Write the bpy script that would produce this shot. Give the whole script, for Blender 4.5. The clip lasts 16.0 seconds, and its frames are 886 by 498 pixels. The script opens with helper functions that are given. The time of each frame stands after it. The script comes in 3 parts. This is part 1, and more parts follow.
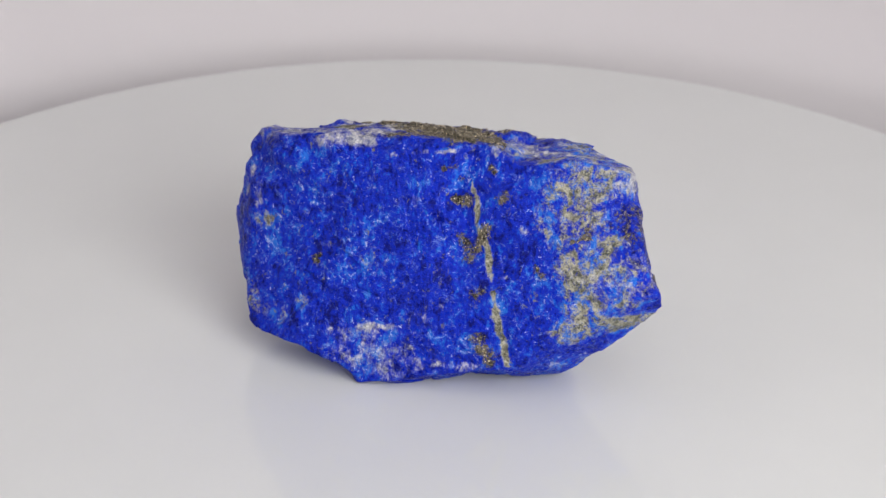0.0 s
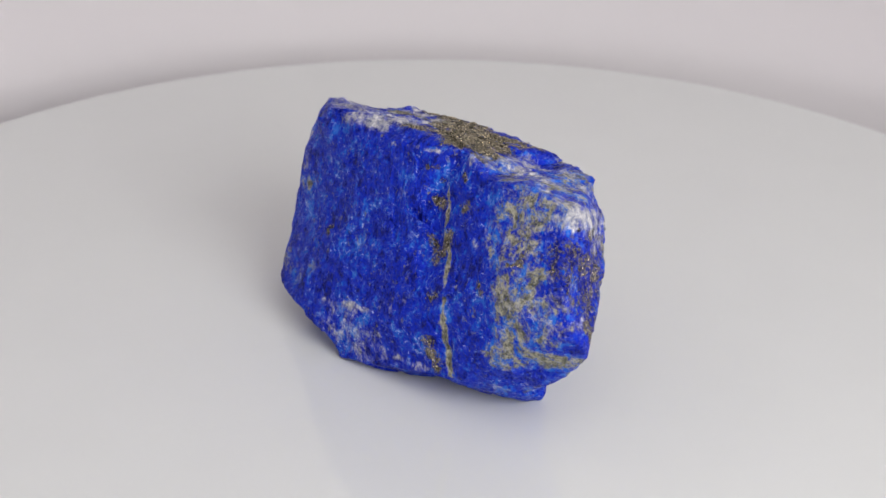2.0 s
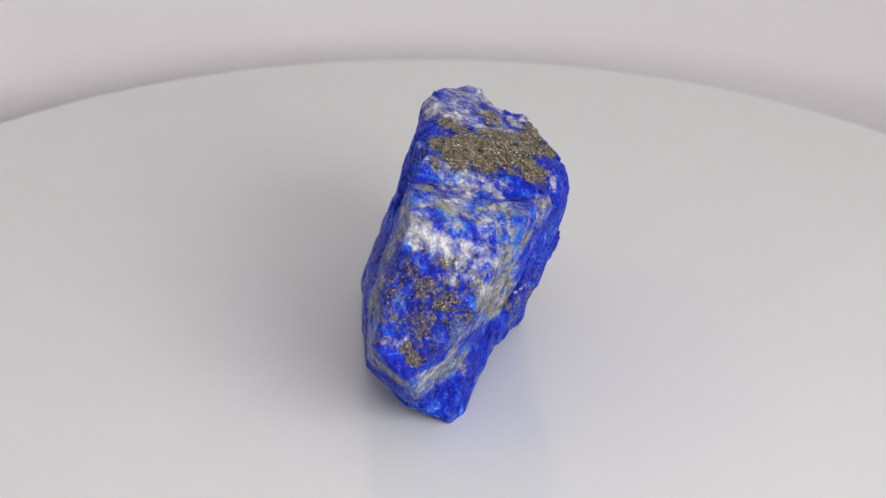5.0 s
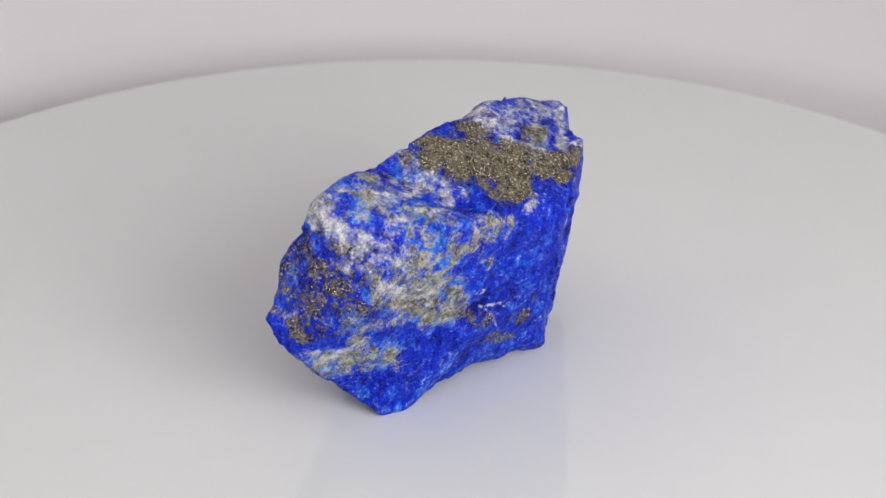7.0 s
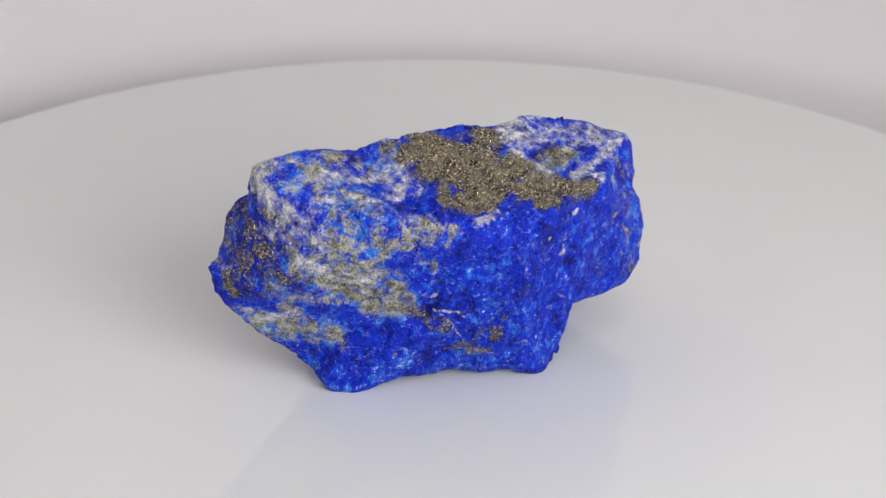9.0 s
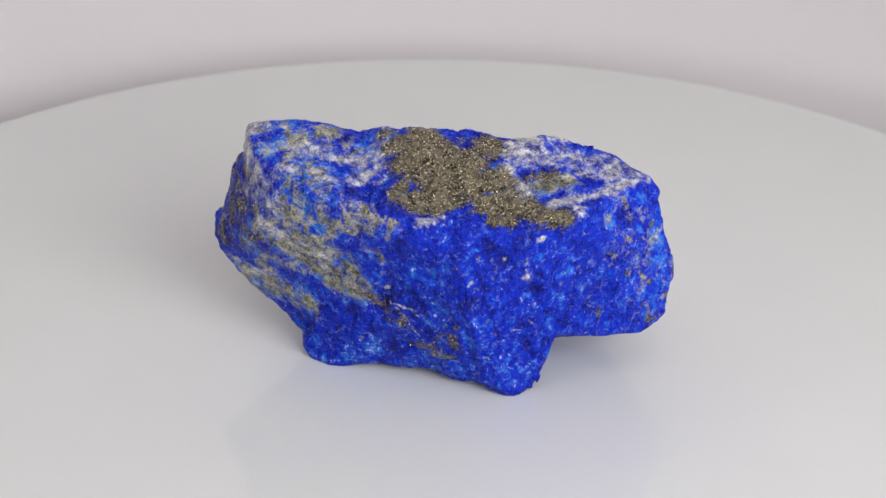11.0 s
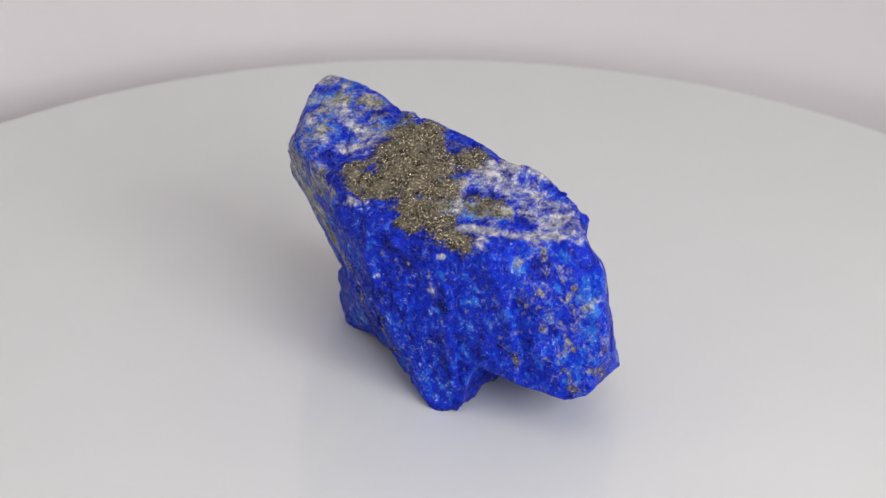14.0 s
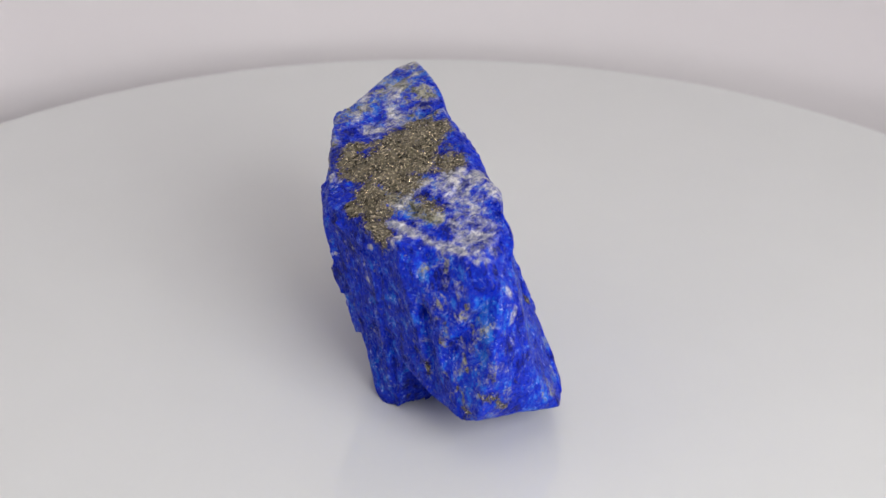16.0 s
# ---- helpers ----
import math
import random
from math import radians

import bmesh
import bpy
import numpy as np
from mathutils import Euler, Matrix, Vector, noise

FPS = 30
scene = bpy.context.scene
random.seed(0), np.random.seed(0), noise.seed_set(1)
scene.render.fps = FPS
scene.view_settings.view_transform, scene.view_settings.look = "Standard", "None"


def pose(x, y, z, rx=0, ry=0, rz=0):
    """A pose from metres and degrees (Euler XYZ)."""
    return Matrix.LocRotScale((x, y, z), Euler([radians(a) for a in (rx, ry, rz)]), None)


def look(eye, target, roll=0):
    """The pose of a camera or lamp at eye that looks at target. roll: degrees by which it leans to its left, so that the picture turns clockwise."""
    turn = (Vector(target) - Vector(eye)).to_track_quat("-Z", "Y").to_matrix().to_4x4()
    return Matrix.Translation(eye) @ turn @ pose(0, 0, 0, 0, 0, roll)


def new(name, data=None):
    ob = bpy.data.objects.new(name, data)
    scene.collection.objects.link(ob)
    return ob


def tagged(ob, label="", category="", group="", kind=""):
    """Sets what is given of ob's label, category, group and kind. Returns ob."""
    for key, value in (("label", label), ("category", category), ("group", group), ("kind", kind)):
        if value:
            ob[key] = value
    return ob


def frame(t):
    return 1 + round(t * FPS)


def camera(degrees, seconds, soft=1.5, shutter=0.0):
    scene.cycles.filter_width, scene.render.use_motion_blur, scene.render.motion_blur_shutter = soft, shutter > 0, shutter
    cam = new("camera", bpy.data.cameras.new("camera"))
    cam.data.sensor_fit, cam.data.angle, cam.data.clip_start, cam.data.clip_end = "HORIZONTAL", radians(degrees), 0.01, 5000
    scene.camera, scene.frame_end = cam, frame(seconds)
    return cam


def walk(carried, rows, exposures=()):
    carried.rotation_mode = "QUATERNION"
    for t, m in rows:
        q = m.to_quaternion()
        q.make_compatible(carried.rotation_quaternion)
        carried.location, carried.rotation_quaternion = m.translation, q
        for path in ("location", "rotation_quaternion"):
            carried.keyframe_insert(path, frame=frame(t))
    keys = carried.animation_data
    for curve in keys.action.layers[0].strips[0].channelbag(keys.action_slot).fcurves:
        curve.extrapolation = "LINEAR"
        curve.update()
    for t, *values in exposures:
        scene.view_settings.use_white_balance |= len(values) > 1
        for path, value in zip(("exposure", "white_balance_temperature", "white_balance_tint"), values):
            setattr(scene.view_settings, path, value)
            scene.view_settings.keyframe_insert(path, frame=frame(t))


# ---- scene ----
# ---------------------------------------------------------------- camera
cam = camera(26.31, 16.0)
EYE, AIM = (0.0000, -0.3500, 0.2090), (0.0002, -0.0091, 0.0301)
walk(cam, [(0.0, look(EYE, AIM, 0.72)), (16.0, look(EYE, AIM, 0.72))])
cam.data.dof.use_dof = True
cam.data.dof.focus_distance = 0.385
cam.data.dof.aperture_fstop = 28.0

# ---------------------------------------------------------------- light
world = bpy.data.worlds.new("studio")
scene.world = world
world.use_nodes = True
world.node_tree.nodes["Background"].inputs[0].default_value = (1.0, 0.97, 0.96, 1)
world.node_tree.nodes["Background"].inputs[1].default_value = 0.05


def softbox(name, eye, target, wide, high, watts, colour):
    data = bpy.data.lights.new(name, "AREA")
    data.shape, data.size, data.size_y = "RECTANGLE", wide, high
    data.energy, data.color = watts, colour
    ob = new(name, data)
    ob.matrix_world = look(eye, target)
    return ob


softbox("lamp_top", (0.05, -0.30, 0.54), (0.0, -0.20, 0.0), 0.40, 0.34, 0.50, (1.0, 0.99, 0.995))
softbox("lamp_front", (0.29, -0.49, 0.31), (0.0, -0.09, 0.0), 0.42, 0.34, 3.95, (1.0, 0.99, 0.995))
scene.view_settings.exposure = 0.0


# ---------------------------------------------------------------- materials
class Nodes:
    """A small builder for node materials."""

    def __init__(self, name):
        self.mat = bpy.data.materials.new(name)
        self.mat.use_nodes = True
        self.tree = self.mat.node_tree
        self.bsdf = self.tree.nodes["Principled BSDF"]
        self.place = self.tree.nodes.new("ShaderNodeTexCoord").outputs["Object"]

    def put(self, socket, value):
        if hasattr(value, "is_linked"):
            self.tree.links.new(value, socket)
        elif isinstance(value, tuple) and len(value) == 3 and socket.type == "RGBA":
            socket.default_value = (*value, 1)
        else:
            socket.default_value = value

    def math(self, op, a, b=0.0, c=0.0):
        n = self.tree.nodes.new("ShaderNodeMath")
        n.operation = op
        for s, v in zip(n.inputs, (a, b, c)):
            self.put(s, v)
        return n.outputs[0]

    def noise(self, scale, detail=4.0, rough=0.55, warp=0.0, where=None):
        n = self.tree.nodes.new("ShaderNodeTexNoise")
        self.put(n.inputs["Vector"], where or self.place)
        for key, v in (("Scale", scale), ("Detail", detail), ("Roughness", rough), ("Distortion", warp)):
            n.inputs[key].default_value = v
        return n.outputs["Fac"]

    def cells(self, scale, where=None):
        n = self.tree.nodes.new("ShaderNodeTexVoronoi")
        self.put(n.inputs["Vector"], where or self.place)
        n.inputs["Scale"].default_value = scale
        return n.outputs["Distance"], n.outputs["Color"]

    def stretched(self, sx, sy, sz, rx=0.0, ry=0.0, rz=0.0):
        n = self.tree.nodes.new("ShaderNodeMapping")
        self.put(n.inputs["Vector"], self.place)
        n.inputs["Scale"].default_value = (sx, sy, sz)
        n.inputs["Rotation"].default_value = (radians(rx), radians(ry), radians(rz))
        return n.outputs[0]

    def ramp(self, value, low, high):
        n = self.tree.nodes.new("ShaderNodeMapRange")
        n.interpolation_type = "SMOOTHSTEP"
        for key, v in (("Value", value), ("From Min", low), ("From Max", high)):
            self.put(n.inputs[key], v)
        return n.outputs[0]

    def mix(self, fac, a, b):
        n = self.tree.nodes.new("ShaderNodeMix")
        n.data_type = "RGBA"
        for key, v in ((0, fac), (6, a), (7, b)):
            self.put(n.inputs[key], v)
        return n.outputs[2]

    def field(self, name):
        n = self.tree.nodes.new("ShaderNodeAttribute")
        n.attribute_name = name
        return n.outputs["Fac"]

    def bump(self, height, distance, strength=1.0, after=None):
        n = self.tree.nodes.new("ShaderNodeBump")
        self.put(n.inputs["Height"], height)
        n.inputs["Distance"].default_value, n.inputs["Strength"].default_value = distance, strength
        if after:
            self.put(n.inputs["Normal"], after)
        return n.outputs[0]

    def done(self, **values):
        for key, v in values.items():
            self.put(self.bsdf.inputs[key.replace("_", " ").title().replace("Ior", "IOR")], v)
        return self.mat


def acrylic():
    """Satin white plastic with faint unevenness."""
    n = Nodes("white acrylic")
    tone = n.mix(n.noise(35, 3), (0.645, 0.658, 0.645), (0.675, 0.688, 0.673))
    rough = n.math("MULTIPLY_ADD", n.noise(400, 3), 0.03, 0.045)
    return n.done(base_color=tone, roughness=rough, ior=1.5, normal=n.bump(n.noise(900, 2), 0.00002, 0.3))


def paper():
    """Matt white paper with a fine tooth."""
    n = Nodes("white paper")
    tone = n.mix(n.noise(6, 3), (0.645, 0.62, 0.627), (0.685, 0.66, 0.667))
    return n.done(base_color=tone, roughness=0.9, normal=n.bump(n.noise(1500, 3), 0.00005, 0.4))


def lapis():
    """Ultramarine stone with calcite, grey host rock and pyrite, placed by the fields of the mesh."""
    n = Nodes("lapis lazuli")

    def around(noise, gain):
        return n.math("MULTIPLY", n.math("SUBTRACT", noise, 0.5), gain)

    def total(*terms):
        out = terms[0]
        for t in terms[1:]:
            out = n.math("ADD", out, t)
        return out

    broad, mid, fine = n.noise(110, 4, 0.6, 0.6), n.noise(520, 7, 0.72, 0.4), n.noise(2600, 4, 0.65)
    lumps = n.noise(330, 5, 0.66, 0.8, n.stretched(1, 1, 0.75, 15, 25, 0))
    streak = n.noise(1.0, 6, 0.7, 0.4, n.stretched(1300, 1300, 480, 0, 9, 0))
    # the blue, from ink to pale
    tone = total(around(broad, 1.6), around(lumps, 2.3), around(mid, 1.7), around(streak, 1.8), around(fine, 0.8), n.math("MULTIPLY", n.math("MAXIMUM", n.field("host_rock"), -0.3), 0.55))
    blue = n.mix(n.ramp(tone, -0.75, -0.1), (0.002, 0.005, 0.15), (0.0035, 0.022, 0.48))
    blue = n.mix(n.ramp(tone, -0.05, 0.42), blue, (0.016, 0.135, 0.62))
    blue = n.mix(n.ramp(tone, 0.52, 1.15), blue, (0.22, 0.48, 0.82))
    # hairline veins and crumbs
    hair = n.math("ABSOLUTE", n.math("SUBTRACT", n.noise(240, 5, 0.6, 0.9), 0.5))
    hair = n.math("MULTIPLY", n.ramp(hair, 0.012, 0.002), n.ramp(mid, 0.46, 0.62))
    blue = n.mix(n.math("MULTIPLY", hair, 0.55), blue, (0.30, 0.45, 0.80))
    crumb = n.ramp(total(n.noise(1050, 5, 0.76, 0.6), around(broad, 0.30), around(lumps, 0.25)), 0.62, 0.68)
    blue = n.mix(n.math("MULTIPLY", crumb, 0.8), blue, (0.55, 0.60, 0.84))
    ochre = n.ramp(n.noise(760, 5, 0.7, 0.6, n.stretched(1, 1, 0.7, 30, 10, 50)), 0.615, 0.675)
    blue = n.mix(n.math("MULTIPLY", ochre, 0.8), blue, (0.21, 0.20, 0.13))
    # fields with torn borders
    tear = total(around(n.noise(260, 6, 0.7, 0.3), 3.0), around(n.noise(1.0, 6, 0.72, 0.5, n.stretched(1250, 900, 600, 0, 20, 25)), 2.4))
    white = n.ramp(n.math("ADD", n.field("calcite"), tear), 0.02, 0.95)
    tear = total(around(n.noise(330, 6, 0.72, 0.6, n.stretched(1, 1, 0.8, 10, 5, 0)), 3.2), around(n.noise(1300, 5, 0.7), 1.3))
    grey = n.ramp(n.math("ADD", n.field("host_rock"), tear), 0.0, 0.6)
    tear = total(around(n.noise(230, 6, 0.7, 1.0, n.stretched(1, 1, 1, 10, 70, 20)), 2.6), around(n.noise(1500, 5, 0.75), 3.4))
    gold = n.ramp(n.math("ADD", n.field("pyrite"), tear), 0.10, 0.62)
    rock_tone = total(around(mid, 2.6), around(fine, 1.8))
    olive = n.mix(n.ramp(rock_tone, -0.4, 0.45), (0.07, 0.075, 0.055), (0.46, 0.44, 0.34))
    chalk = n.mix(n.ramp(rock_tone, -0.5, 0.1), (0.11, 0.13, 0.24), (0.40, 0.40, 0.43))
    chalk = n.mix(n.ramp(rock_tone, 0.0, 0.42), chalk, (0.74, 0.72, 0.71))
    crystal, cell = n.cells(2300)
    glint = n.ramp(n.noise(2200, 4, 0.7), 0.55, 0.61)
    brass = n.mix(n.ramp(rock_tone, -0.45, 0.3), (0.014, 0.012, 0.009), (0.23, 0.20, 0.14))
    brass = n.mix(glint, brass, (0.92, 0.80, 0.56))
    colour = n.mix(grey, blue, olive)
    colour = n.mix(white, colour, chalk)
    colour = n.mix(gold, colour, brass)
    metal = n.math("MULTIPLY", gold, glint)
    shine = n.tree.nodes.new("ShaderNodeSeparateColor")
    n.put(shine.inputs[0], cell)
    rough = n.math("MULTIPLY_ADD", metal, -0.12, n.math("MULTIPLY_ADD", n.ramp(shine.outputs[0], 0.0, 0.55), 0.42, 0.16))
    low = n.bump(n.math("ADD", mid, n.math("MULTIPLY", streak, 0.5)), 0.0006, 0.4)
    lift = n.math("ADD", n.math("MULTIPLY", n.math("MULTIPLY_ADD", gold, 1.5, 0.22), crystal), n.math("MULTIPLY", fine, 0.35))
    high = n.bump(lift, 0.0006, 0.8, low)
    n.bsdf.inputs["Specular IOR Level"].default_value = 0.14
    return n.done(base_color=colour, metallic=metal, roughness=rough, ior=1.5, normal=high)


def fill_cut():
    """Dull grey for the unseen wall added behind the camera to cut fill."""
    n = Nodes("grey fill cut")
    return n.done(base_color=n.mix(n.noise(8, 4), (0.26, 0.26, 0.27), (0.32, 0.32, 0.33)), roughness=0.85)


ACRYLIC, PAPER, LAPIS, FILL_CUT = acrylic(), paper(), lapis(), fill_cut()


# ---------------------------------------------------------------- structure
def sheet(name, verts, faces, mat, label, smooth=False):
    me = bpy.data.meshes.new(name)
    me.from_pydata(verts, [], faces)
    me.materials.append(mat)
    if smooth:
        me.shade_smooth()
    ob = new(name, me)
    return tagged(ob, label, "", "", "structure")


FLOOR, TOP, SIDE, FRONT, BEND = -0.05, 0.62, 0.45, -0.62, 0.206


def sweep():
    """Paper that bends round the turntable, from the table up."""
    plan = [(-SIDE, FRONT), (-SIDE, -0.34), (-0.40, -0.22), (-0.31, -0.14), (-0.235, -0.085)]
    plan += [(BEND * math.cos(radians(a)), BEND * math.sin(radians(a))) for a in range(195, -16, -3)]
    plan += [(-x, y) for x, y in reversed(plan[:5])]
    rise = [(FLOOR, 0.0), (-0.03, 0.0), (-0.011, 0.001), (-0.005, 0.004), (0.001, 0.010), (0.007, 0.019), (0.013, 0.029), (0.019, 0.037), (0.027, 0.044),
            (0.04, 0.055), (0.1, 0.07), (0.3, 0.1), (TOP, 0.13)]
    verts, faces = [], []
    for z, out in rise:
        for x, y in plan:
            d = math.hypot(x, y)
            k = 1 + (out / d if d < 0.3 else 0.0)
            verts.append((x * k, y * k, z))
    m = len(plan)
    for j in range(len(rise) - 1):
        faces += [(j * m + i, j * m + i + 1, (j + 1) * m + i + 1, (j + 1) * m + i) for i in range(m - 1)]
    return sheet("backdrop", verts, faces, PAPER, "white paper backdrop bent round the turntable", True)


sweep()
BACK = 0.40


def wall(name, lo, hi, label, mat=PAPER):
    bm = bmesh.new()
    bmesh.ops.create_cube(bm, size=1)
    for v in bm.verts:
        v.co = Vector([lo[i] if v.co[i] < 0 else hi[i] for i in range(3)])
    me = bpy.data.meshes.new(name)
    bm.to_mesh(me)
    me.materials.append(mat)
    return tagged(new(name, me), label, "", "", "structure")


wall("floor", (-SIDE, FRONT, FLOOR - 0.02), (SIDE, BACK, FLOOR), "plain white paper over the table")
# unseen wall added behind the camera, grey to cut front fill and raise contrast
wall("unseen_wall_front", (-SIDE, FRONT - 0.02, FLOOR), (SIDE, FRONT, TOP), "unseen grey wall added behind the camera to cut the fill light", FILL_CUT)
wall("ceiling", (-SIDE, FRONT, TOP), (SIDE, BACK, TOP + 0.02), "plain white top of the light tent")


# ---------------------------------------------------------------- turntable
def turned(name, profile, mat, parent, label=""):
    """A solid of revolution from (radius, height) pairs."""
    steps = 160
    verts, faces = [], []
    for k in range(steps):
        a = 2 * math.pi * k / steps
        verts += [(r * math.cos(a), r * math.sin(a), z) for r, z in profile]
    m = len(profile)
    for k in range(steps):
        a, b = k * m, (k + 1) % steps * m
        faces += [(a + i, b + i, b + i + 1, a + i + 1) for i in range(m - 1)]
    faces.append(tuple(k * m for k in range(steps))[::-1])
    faces.append(tuple(k * m + m - 1 for k in range(steps)))
    me = bpy.data.meshes.new(name)
    me.from_pydata(verts, [], faces)
    me.materials.append(mat)
    ob = new(name, me)
    ob.parent = parent
    if label:
        tagged(ob, label)
    return ob


DISC = 0.1692
turntable = tagged(new("turntable"), "round white turntable with a smooth satin acrylic plate", "turntable")
turned("plate", [(DISC - 0.002, -0.008), (DISC - 0.0005, -0.0075), (DISC, -0.0062), (DISC, -0.0016), (DISC - 0.0004, -0.0006),
                 (DISC - 0.0014, 0.0)], ACRYLIC, turntable, "glossy white acrylic plate")
turned("base", [(0.105, FLOOR), (0.11, FLOOR + 0.002), (0.11, -0.014), (0.108, -0.0082)], ACRYLIC, turntable, "white base under the plate")


# ---------------------------------------------------------------- rock
def hashed(ix, iy, iz, seed):
    h = (ix * 374761393 + iy * 668265263 + iz * 1440662683 + seed * 974634773) & 0xFFFFFFFF
    h = ((h ^ (h >> 15)) * 2246822519) & 0xFFFFFFFF
    h = ((h ^ (h >> 13)) * 3266489917) & 0xFFFFFFFF
    return ((h ^ (h >> 16)) & 0xFFFFFF) / 8388607.5 - 1.0


def bumps(p, seed):
    """Smooth value noise, -1 to 1, for an array of points."""
    f = np.floor(p)
    i = f.astype(np.int64)
    w = p - f
    w = w * w * w * (w * (w * 6 - 15) + 10)
    out = 0.0
    for dx in (0, 1):
        for dy in (0, 1):
            for dz in (0, 1):
                k = np.abs(1 - dx - w[:, 0]) * np.abs(1 - dy - w[:, 1]) * np.abs(1 - dz - w[:, 2])
                out = out + k * hashed(i[:, 0] + dx, i[:, 1] + dy, i[:, 2] + dz, seed)
    return out


def rough_noise(p, size, octaves, seed, gain=0.5):
    """Layered noise whose largest lumps are size across."""
    total, amp, weight = 0.0, 1.0, 0.0
    for k in range(octaves):
        total = total + amp * bumps(p / size * 2 ** k + 17.3 * k, seed + k)
        weight += amp
        amp *= gain
    return total / weight


# The broken faces of the rock: azimuth and elevation of the way each one looks, in degrees, and its distance from the heart in mm.
TOP_FACES = [(65.0, 74.7, 25.21),
    (81.3, 66.8, 25.18),
    (95.3, 72.8, 24.78),
    (-114.3, 55.2, 23.92)]
SIDE_FACES = [(26.6, 25.7, 35.83),
    (11.6, 7.7, 37.22),
    (-1.6, 15.0, 41.98),
    (57.8, 9.7, 24.74),
    (48.9, -15.0, 18.24),
    (-97.5, 12.5, 20.59),
    (-104.4, 22.1, 17.52),
    (-110.1, 17.1, 13.74),
    (90.1, -4.3, 25.51),
    (91.6, -8.5, 22.42),
    (-102.8, 2.1, 16.93),
    (111.8, 13.2, 33.17),
    (-123.4, 17.9, 18.82),
    (104.8, -1.2, 29.09),
    (-151.4, 27.7, 33.19),
    (178.8, -15.2, 44.46),
    (-163.1, 6.7, 38.02),
    (25.5, -19.5, 29.13)]
UNDER_FACES = [(54.4, -21.4, 18.45),
    (-74.6, -29.7, 29.05),
    (-34.0, -45.2, 35.50),
    (54.7, -36.1, 22.21),
    (-83.8, -54.1, 26.91),
    (46.0, -89.9, 24.56),
    (-138.4, -52.0, 33.89),
    (162.4, -62.7, 32.55)]
FACES = TOP_FACES + SIDE_FACES + UNDER_FACES
BITES_A = [[(-73.5, 1.6, 8.69), (63.1, 42.8, 0.67), (-119.6, 23.2, 12.17)],
    [(76.9, -58.9, 17.86), (138.8, -42.5, 26.18), (172.9, -21.6, 24.11)],
    [(13.0, 61.9, 26.97), (119.1, 60.3, 10.67), (-59.5, 104.6, 19.41)],
    [(171.8, 45.0, 12.75), (-121.2, 11.6, 16.01), (-127.6, 24.4, 17.45)],
    [(-41.4, -20.2, 22.36), (36.4, -24.3, 22.33), (-7.8, 12.6, 23.28)]]
BITES_B = [[(-44.7, -8.7, 24.94), (10.0, -38.4, 25.58), (8.0, 38.4, 32.95)],
    [(100.3, 15.6, 23.97), (174.3, -24.7, 32.54), (166.7, 35.3, 28.12)],
    [(-73.4, 26.7, 35.18), (-17.1, -10.2, 36.66), (-3.2, 57.4, 36.65)],
    [(136.6, 28.9, 24.49), (-147.9, -2.1, 23.78), (-140.6, 72.8, 25.45)],
    [(162.5, -57.6, 26.82), (-127.2, -71.4, 25.58), (-154.9, -7.2, 25.14)]]
BITES = BITES_A + BITES_B
# Bulges and hollows: azimuth, elevation, half width in degrees, height in mm.
BULGES_A = [(-10, -46, 5, 1.8), (32, -68, 20, -1.3), (114, -50, 7, 1.1), (0, -18, 14, -2.0), (-62, -58, 10, -1.4), (146, 28, 5, -0.9), (-177, 63, 5, -0.9), (171, 30, 5, 0.9), (-7, -50, 5, 0.7), (175, 36, 5, -1.0), (-28, 29, 5, -0.7), (-9, 11, 5, 0.7), (-27, -17, 5, 0.7), (107, -58, 5, -0.8), (-177, 37, 5, -1.2), (106, -49, 5, 0.8), (168, 22, 5, -0.8), (-66, -42, 5, -0.7), (-31, 41, 7, 0.3), (150, -55, 5, -0.9)]
BULGES_B = [(60, 30, 7, 1.0), (-72, 20, 20, -2.2), (-7, 2, 5, -0.9), (-156, -32, 5, 0.5), (-119, -59, 7, 0.7), (6, -58, 5, -0.5), (-23, 3, 7, 0.4), (22, -9, 20, -0.8), (131, 30, 5, 0.4), (61, -69, 10, -0.4), (174, 46, 7, 0.3), (-161, 16, 20, -0.6), (171, 30, 5, 0.4), (-119, 77, 5, 0.7), (176, 24, 7, -0.5), (-21, 31, 5, 0.3), (-28, 29, 5, -0.3), (-31, 18, 5, 0.4), (-32, 25, 5, -0.4), (-163, -13, 5, -0.7)]
BULGES_C = [(146, -22, 5, 0.4), (-81, -49, 10, -0.4), (-22, 30, 5, 0.3), (75, -53, 7, 0.6), (132, -23, 5, -0.4), (10, -41, 5, 0.6), (-61, 25, 14, -1.2), (-2, 5, 5, -0.6), (-29, -46, 5, 0.4), (-31, 20, 5, 0.3), (-29, 13, 5, -0.3), (-177, 57, 5, -0.3), (-10, -33, 5, -0.4), (45, 36, 7, -0.4), (-4, -8, 7, -0.5), (169, 36, 5, -0.2), (171, 30, 5, 0.4), (168, 22, 5, -0.6), (162, 16, 5, 0.3), (-13, 5, 5, 0.3)]
BULGES = BULGES_A + BULGES_B + BULGES_C
HEART = np.array((0.50, 1.00, 25.00))


def ways(rows):
    a = np.radians(np.array(rows, float)[:, :2])
    n = np.stack([np.cos(a[:, 1]) * np.cos(a[:, 0]), np.cos(a[:, 1]) * np.sin(a[:, 0]), np.sin(a[:, 1])], 1)
    return n / np.array(rows, float)[:, 2:3]


